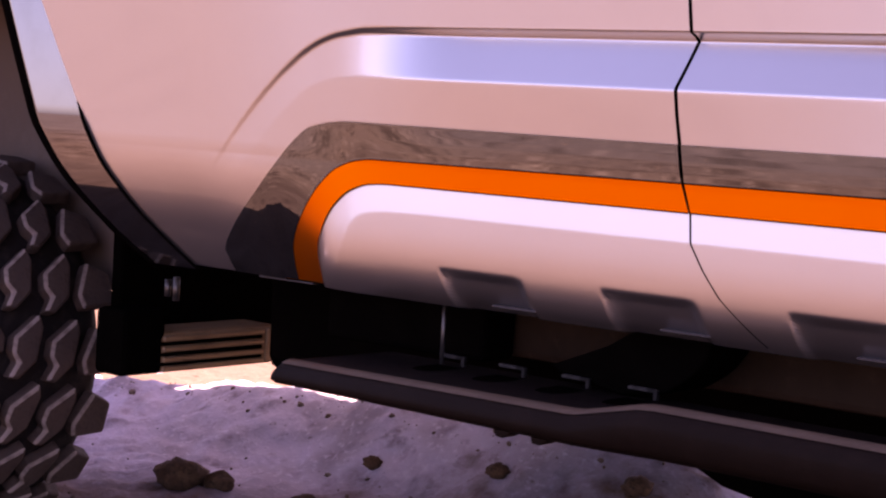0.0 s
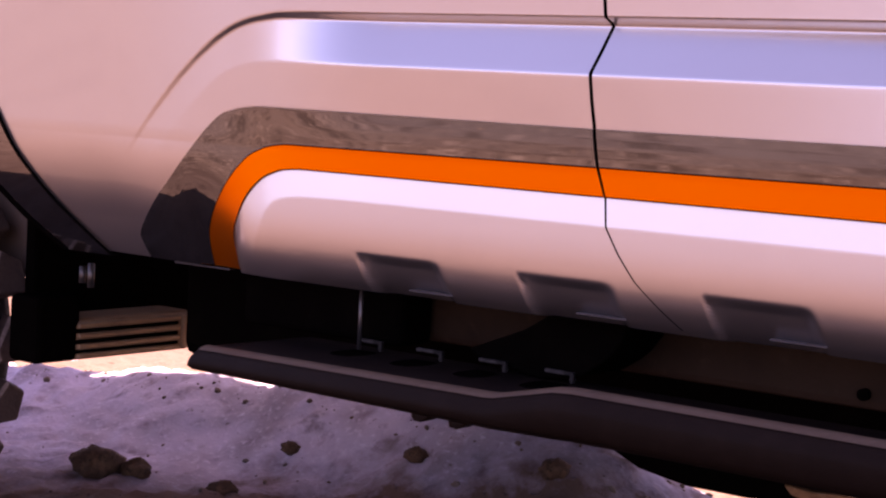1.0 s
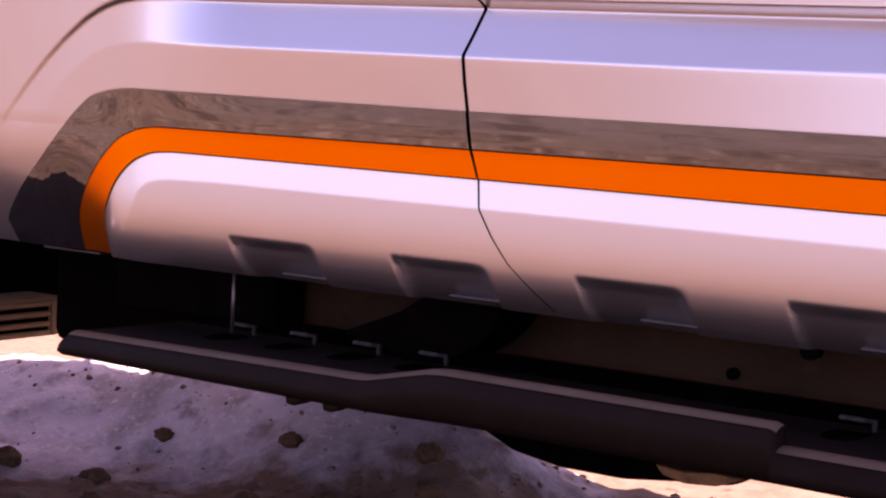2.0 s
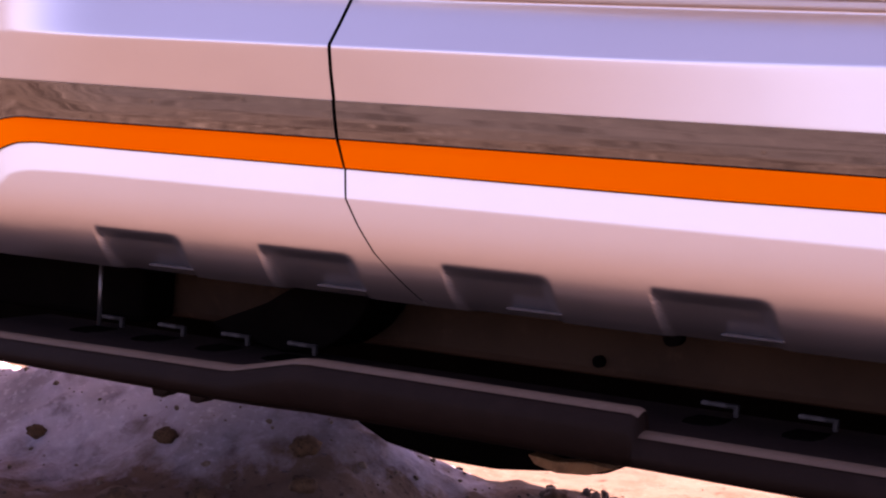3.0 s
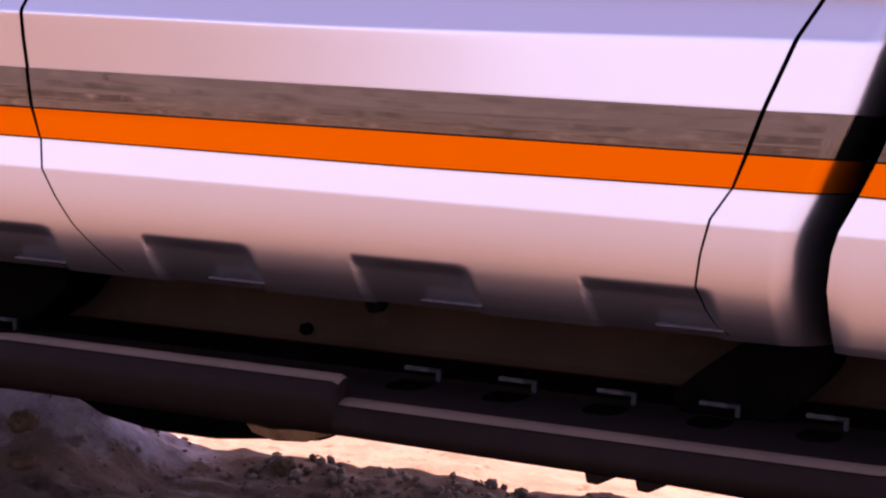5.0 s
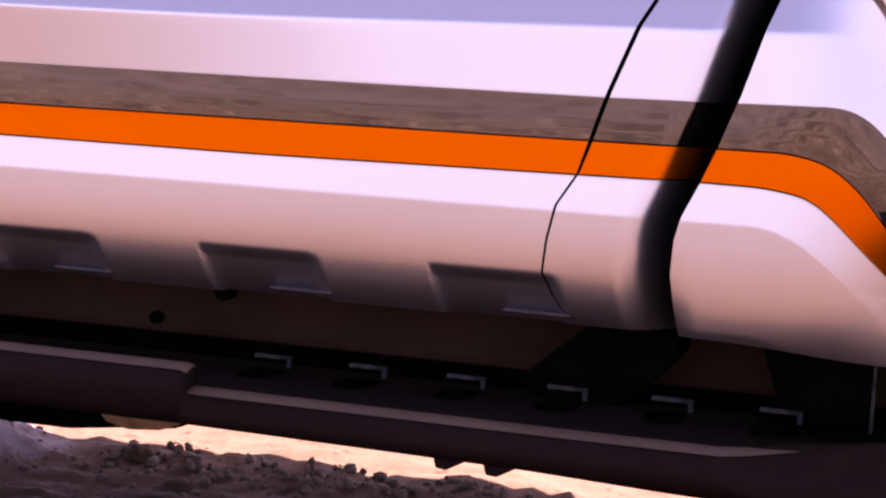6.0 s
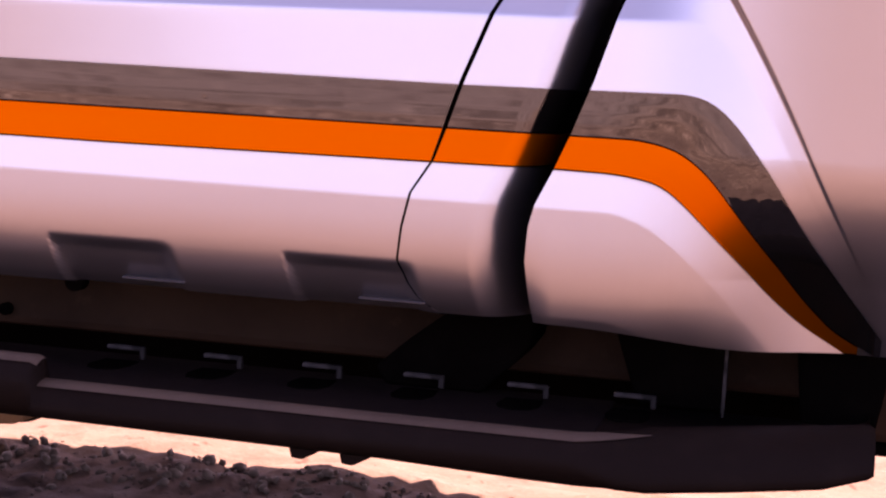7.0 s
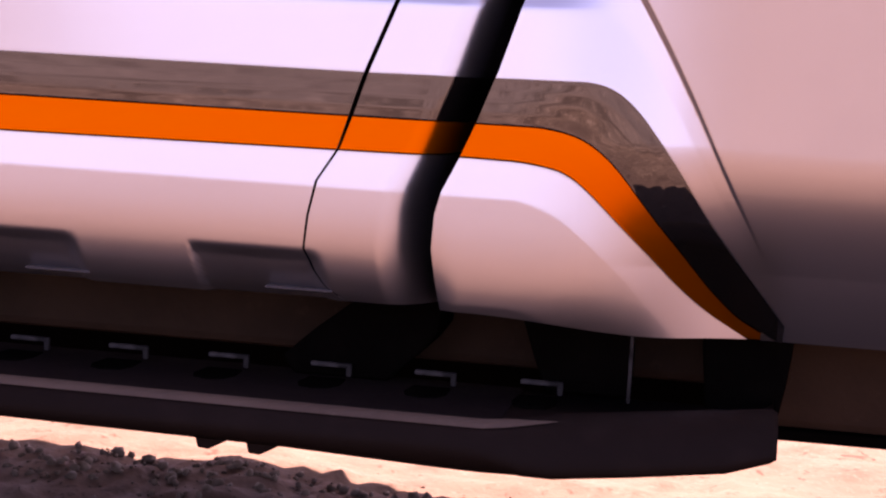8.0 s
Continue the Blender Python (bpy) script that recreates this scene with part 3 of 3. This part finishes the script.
part("hanger_rod", rod((-0.443, 0.06, 0.445), (-0.443, 0.06, 0.54), 0.003), STEEL, board)
part("hanger_rod", rod((1.182, 0.06, 0.445), (1.182, 0.06, 0.53), 0.002), CLEAT, board)
for x, y, z, r in ((0.274, 0.200, 0.468, 0.008), (0.435, 0.045, 0.532, 0.011)):
    part("grommet", rod((x, y, z), (x, y + 0.02, z), r), DARK, truck)

# ---- wheel arch and front wheel ----
inner_edge = table([(0.50, -1.06), (0.548, -1.115), (0.581, -1.152), (0.669, -1.229), (0.761, -1.290), (0.866, -1.346), (0.964, -1.396), (1.2, -1.53)])


def flare_mesh(across):
    """A strip along the arch: across gives shares of the way from its outer to its inner edge, and depths behind its face."""
    rows = []
    for z in np.linspace(1.2, 0.53, 40):
        o, i = float(arch_edge(z)), float(inner_edge(z))
        face = float(side(o, min(z, 0.76))) - 0.003 + 0.040 * (max(z, 0.76) - 0.8)
        rows.append([(o + (i - o) * s, face + y, z) for s, y in across])
    return grid("flare", rows)


flare = part("wheel_flare", flare_mesh([(0.0, 0.025), (0.0, 0.0), (0.02, 0.0), (0.5, 0.0), (0.9, 0.0), (0.95, 0.0), (0.98, 0.003), (1.0, 0.010), (1.0, 0.066)]), FLARE, truck, "glossy dark wheel-arch flare")
# thin black strip stands for the dark reflection along the flare's edge
part("flare_dark_rim", flare_mesh([(-0.015, 0.03), (-0.015, -0.0015), (0.012, -0.0015), (0.012, 0.02)]), DARK, flare)
part("flare_edge", flare_mesh([(0.985, 0.056), (0.985, -0.0015), (1.09, -0.0015), (1.09, 0.076)]), DARK, flare)
part("arch_liner", flare_mesh([(1.10, 0.076), (1.14, 0.066), (1.3, 0.096), (1.6, 0.206), (1.7, 0.40)]), LINER, truck)

part("wheel_well", box(-2.75, -1.54, 0.36, 0.42, 0.42, 1.15, 0.02), LINER, truck)
part("wheel_well_top", box(-2.75, -1.12, 0.02, 0.36, 0.98, 1.02, 0.01), LINER, truck)
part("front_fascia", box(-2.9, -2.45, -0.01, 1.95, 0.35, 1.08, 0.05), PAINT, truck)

AXLE = Vector((-1.865, 0.0, 0.30))
R = 0.365
prof = [(0.24, 0.02), (0.29, -0.012), (0.325, -0.006), (0.343, 0.02), (0.350, 0.06), (0.352, 0.145), (0.350, 0.25), (0.343, 0.29), (0.325, 0.316), (0.29, 0.322), (0.24, 0.29)]
rows = [[(AXLE.x + r * math.cos(q), AXLE.y + y, AXLE.z + r * math.sin(q)) for r, y in prof] for q in np.linspace(0, 2 * math.pi, 97)]
tyre = part("tyre", grid("tyre", rows), SHADED_RUBBER, truck, "dusty off-road tyre with deep chunky tread")
part("rim", rod((AXLE.x, 0.06, AXLE.z), (AXLE.x, 0.24, AXLE.z), 0.245, 48), FLARE, truck)


def block_mesh(outline, name="tread_block"):
    """A tread lug: an outline of (along, across) pairs, raised 17 mm, edges bevelled, lit side paler."""
    bm = prism([(a * 0.97, b * 0.96) for a, b in outline], -0.016, 0.014, "z", 0.006)
    bm.normal_update()
    # paler tone on bevels facing up and out, where light strikes the lugs
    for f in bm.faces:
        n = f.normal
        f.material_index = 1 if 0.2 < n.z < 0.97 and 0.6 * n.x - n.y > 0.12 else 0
    me = bpy.data.meshes.new(name)
    bm.to_mesh(me)
    bm.free()
    return me


SHOULDER = block_mesh([(0.048, -0.010), (0.022, 0.042), (-0.044, 0.042), (-0.048, -0.036), (-0.018, -0.044)])
OUTER = block_mesh([(0.048, 0.010), (0.022, -0.042), (-0.044, -0.042), (-0.048, 0.036), (-0.018, 0.044)])
MIDDLE = block_mesh([(0.062, 0.034), (0.035, 0.042), (-0.030, 0.024), (-0.062, -0.020), (-0.056, -0.042), (-0.028, -0.020), (-0.010, -0.032), (0.022, -0.026), (0.044, 0.008)])
LUGS = [(0.025, 0.55, OUTER), (0.110, 0.25, MIDDLE), (0.196, 0.15, MIDDLE), (0.287, 0.10, SHOULDER)]
COUNT = 18
slots = {}
for me in (SHOULDER, OUTER, MIDDLE):
    slots[me.name] = [p.material_index for p in me.polygons]
for y, shift, me in LUGS:
    for k in range(COUNT):
        q = 2 * math.pi * (k + shift) / COUNT
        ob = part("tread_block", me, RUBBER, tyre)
        me.materials.append(LUG_LIT)
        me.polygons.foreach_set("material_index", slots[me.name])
        radial = Vector((math.cos(q), 0, math.sin(q)))
        tangent = Vector((-math.sin(q), 0, math.cos(q)))
        dip = 0.0 if 0.06 < y < 0.23 else -0.005
        m = Matrix((tangent, Vector((0, 1, 0)), radial)).transposed().to_4x4()
        m.translation = AXLE + radial * (R + dip) + Vector((0, y, 0))
        ob.matrix_local = m

# ---- clods and stones ----
def clod_mesh(seed, r):
    bm = bmesh.new()
    bmesh.ops.create_icosphere(bm, subdivisions=3, radius=r)
    for v in bm.verts:
        d = v.co.normalized()
        v.co *= 1 + 0.35 * noise.noise(d * 1.6 + Vector((seed, 0, 0))) + 0.18 * noise.noise(d * 4 + Vector((0, seed, 0)))
        v.co.z *= 0.72
    for f in bm.faces:
        f.smooth = True
    me = bpy.data.meshes.new("clod")
    bm.to_mesh(me)
    bm.free()
    return me


CLODS = [(-1.80, 0.79, 0.058), (-1.72, 0.83, 0.034), (-1.544, 1.152, 0.022), (-1.20, 1.19, 0.026), (-0.85, 1.22, 0.032), (-1.517, 0.90, 0.034), (-1.05, 0.85, 0.045), (-1.45, 0.50, 0.03), (-0.95, 1.0, 0.03), (-0.55, 2.0, 0.06), (-1.35, 0.72, 0.03), (-0.78, 1.12, 0.028), (-0.40, 1.55, 0.03)]
for i, (x, y, r) in enumerate(CLODS):
    ob = part("clod", clod_mesh(i * 3.7, r), STONE)
    ob.location = (x, y, ground_z(x, y) + r * 0.3)
    tagged(ob, "brown clod of dry earth lying on the dirt", "clod", "clods under the truck")


def gravel_mesh(count):
    """Small stones strewn over the dirt, as one mesh."""
    rnd = random.Random(5)
    shapes = []
    for k in range(6):
        bm = bmesh.new()
        bmesh.ops.create_icosphere(bm, subdivisions=1, radius=1.0)
        for v in bm.verts:
            v.co *= 1 + 0.45 * noise.noise(v.co * 1.3 + Vector((k * 5.1, 0, 0)))
            v.co.z *= 0.65
        bm.faces.ensure_lookup_table(), bm.verts.index_update()
        shapes.append(([v.co.copy() for v in bm.verts], [[v.index for v in f.verts] for f in bm.faces]))
        bm.free()
    verts, faces = [], []
    for _ in range(count):
        far, edge = rnd.random() < 0.6, rnd.random() < 0.14
        x, y = rnd.uniform(-4.0, 2.2), rnd.choice((rnd.uniform(0.5, 2.6), rnd.uniform(1.25, 1.65))) if far else rnd.uniform(-4.0, -0.4)
        r = 0.0025 + 0.009 * rnd.random() ** 4 if far else 0.003 + 0.009 * rnd.random() ** 3
        if edge:
            x, y, r = rnd.uniform(-0.5, 1.7), rnd.gauss(1.54, 0.07), 0.005 + 0.011 * rnd.random() ** 2
        vs, fs = shapes[rnd.randrange(6)]
        turn, n = Euler((rnd.random() * 6, rnd.random() * 0.6, rnd.random() * 6)).to_matrix(), len(verts)
        z = ground_z(x, y) + 0.2 * r
        for v in vs:
            w = turn @ v * r
            verts.append((x + w.x, y + w.y, z + w.z))
        faces += [[n + i for i in f] for f in fs]
    return mesh_of("gravel", verts, faces)


gravel = part("gravel", gravel_mesh(3200), PEBBLE)
tagged(gravel, "small loose stones strewn over dry dirt", "gravel", kind="stuff")


# paler from the truck's shadow edge outward: sunlight put into the colour
def sunlit_sheet():
    rows = []
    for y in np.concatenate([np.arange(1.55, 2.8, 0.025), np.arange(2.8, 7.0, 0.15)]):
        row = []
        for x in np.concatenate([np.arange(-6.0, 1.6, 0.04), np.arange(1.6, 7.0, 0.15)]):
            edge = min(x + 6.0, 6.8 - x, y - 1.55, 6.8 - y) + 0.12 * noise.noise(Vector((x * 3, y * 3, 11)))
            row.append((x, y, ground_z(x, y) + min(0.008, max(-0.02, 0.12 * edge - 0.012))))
        rows.append(row)
    return grid("sand", rows)


sand = part("sand", sunlit_sheet(), SUNLIT_TONE)
tagged(sand, "sandy ground painted paler where sun falls past the truck's shade", "sand", kind="structure")
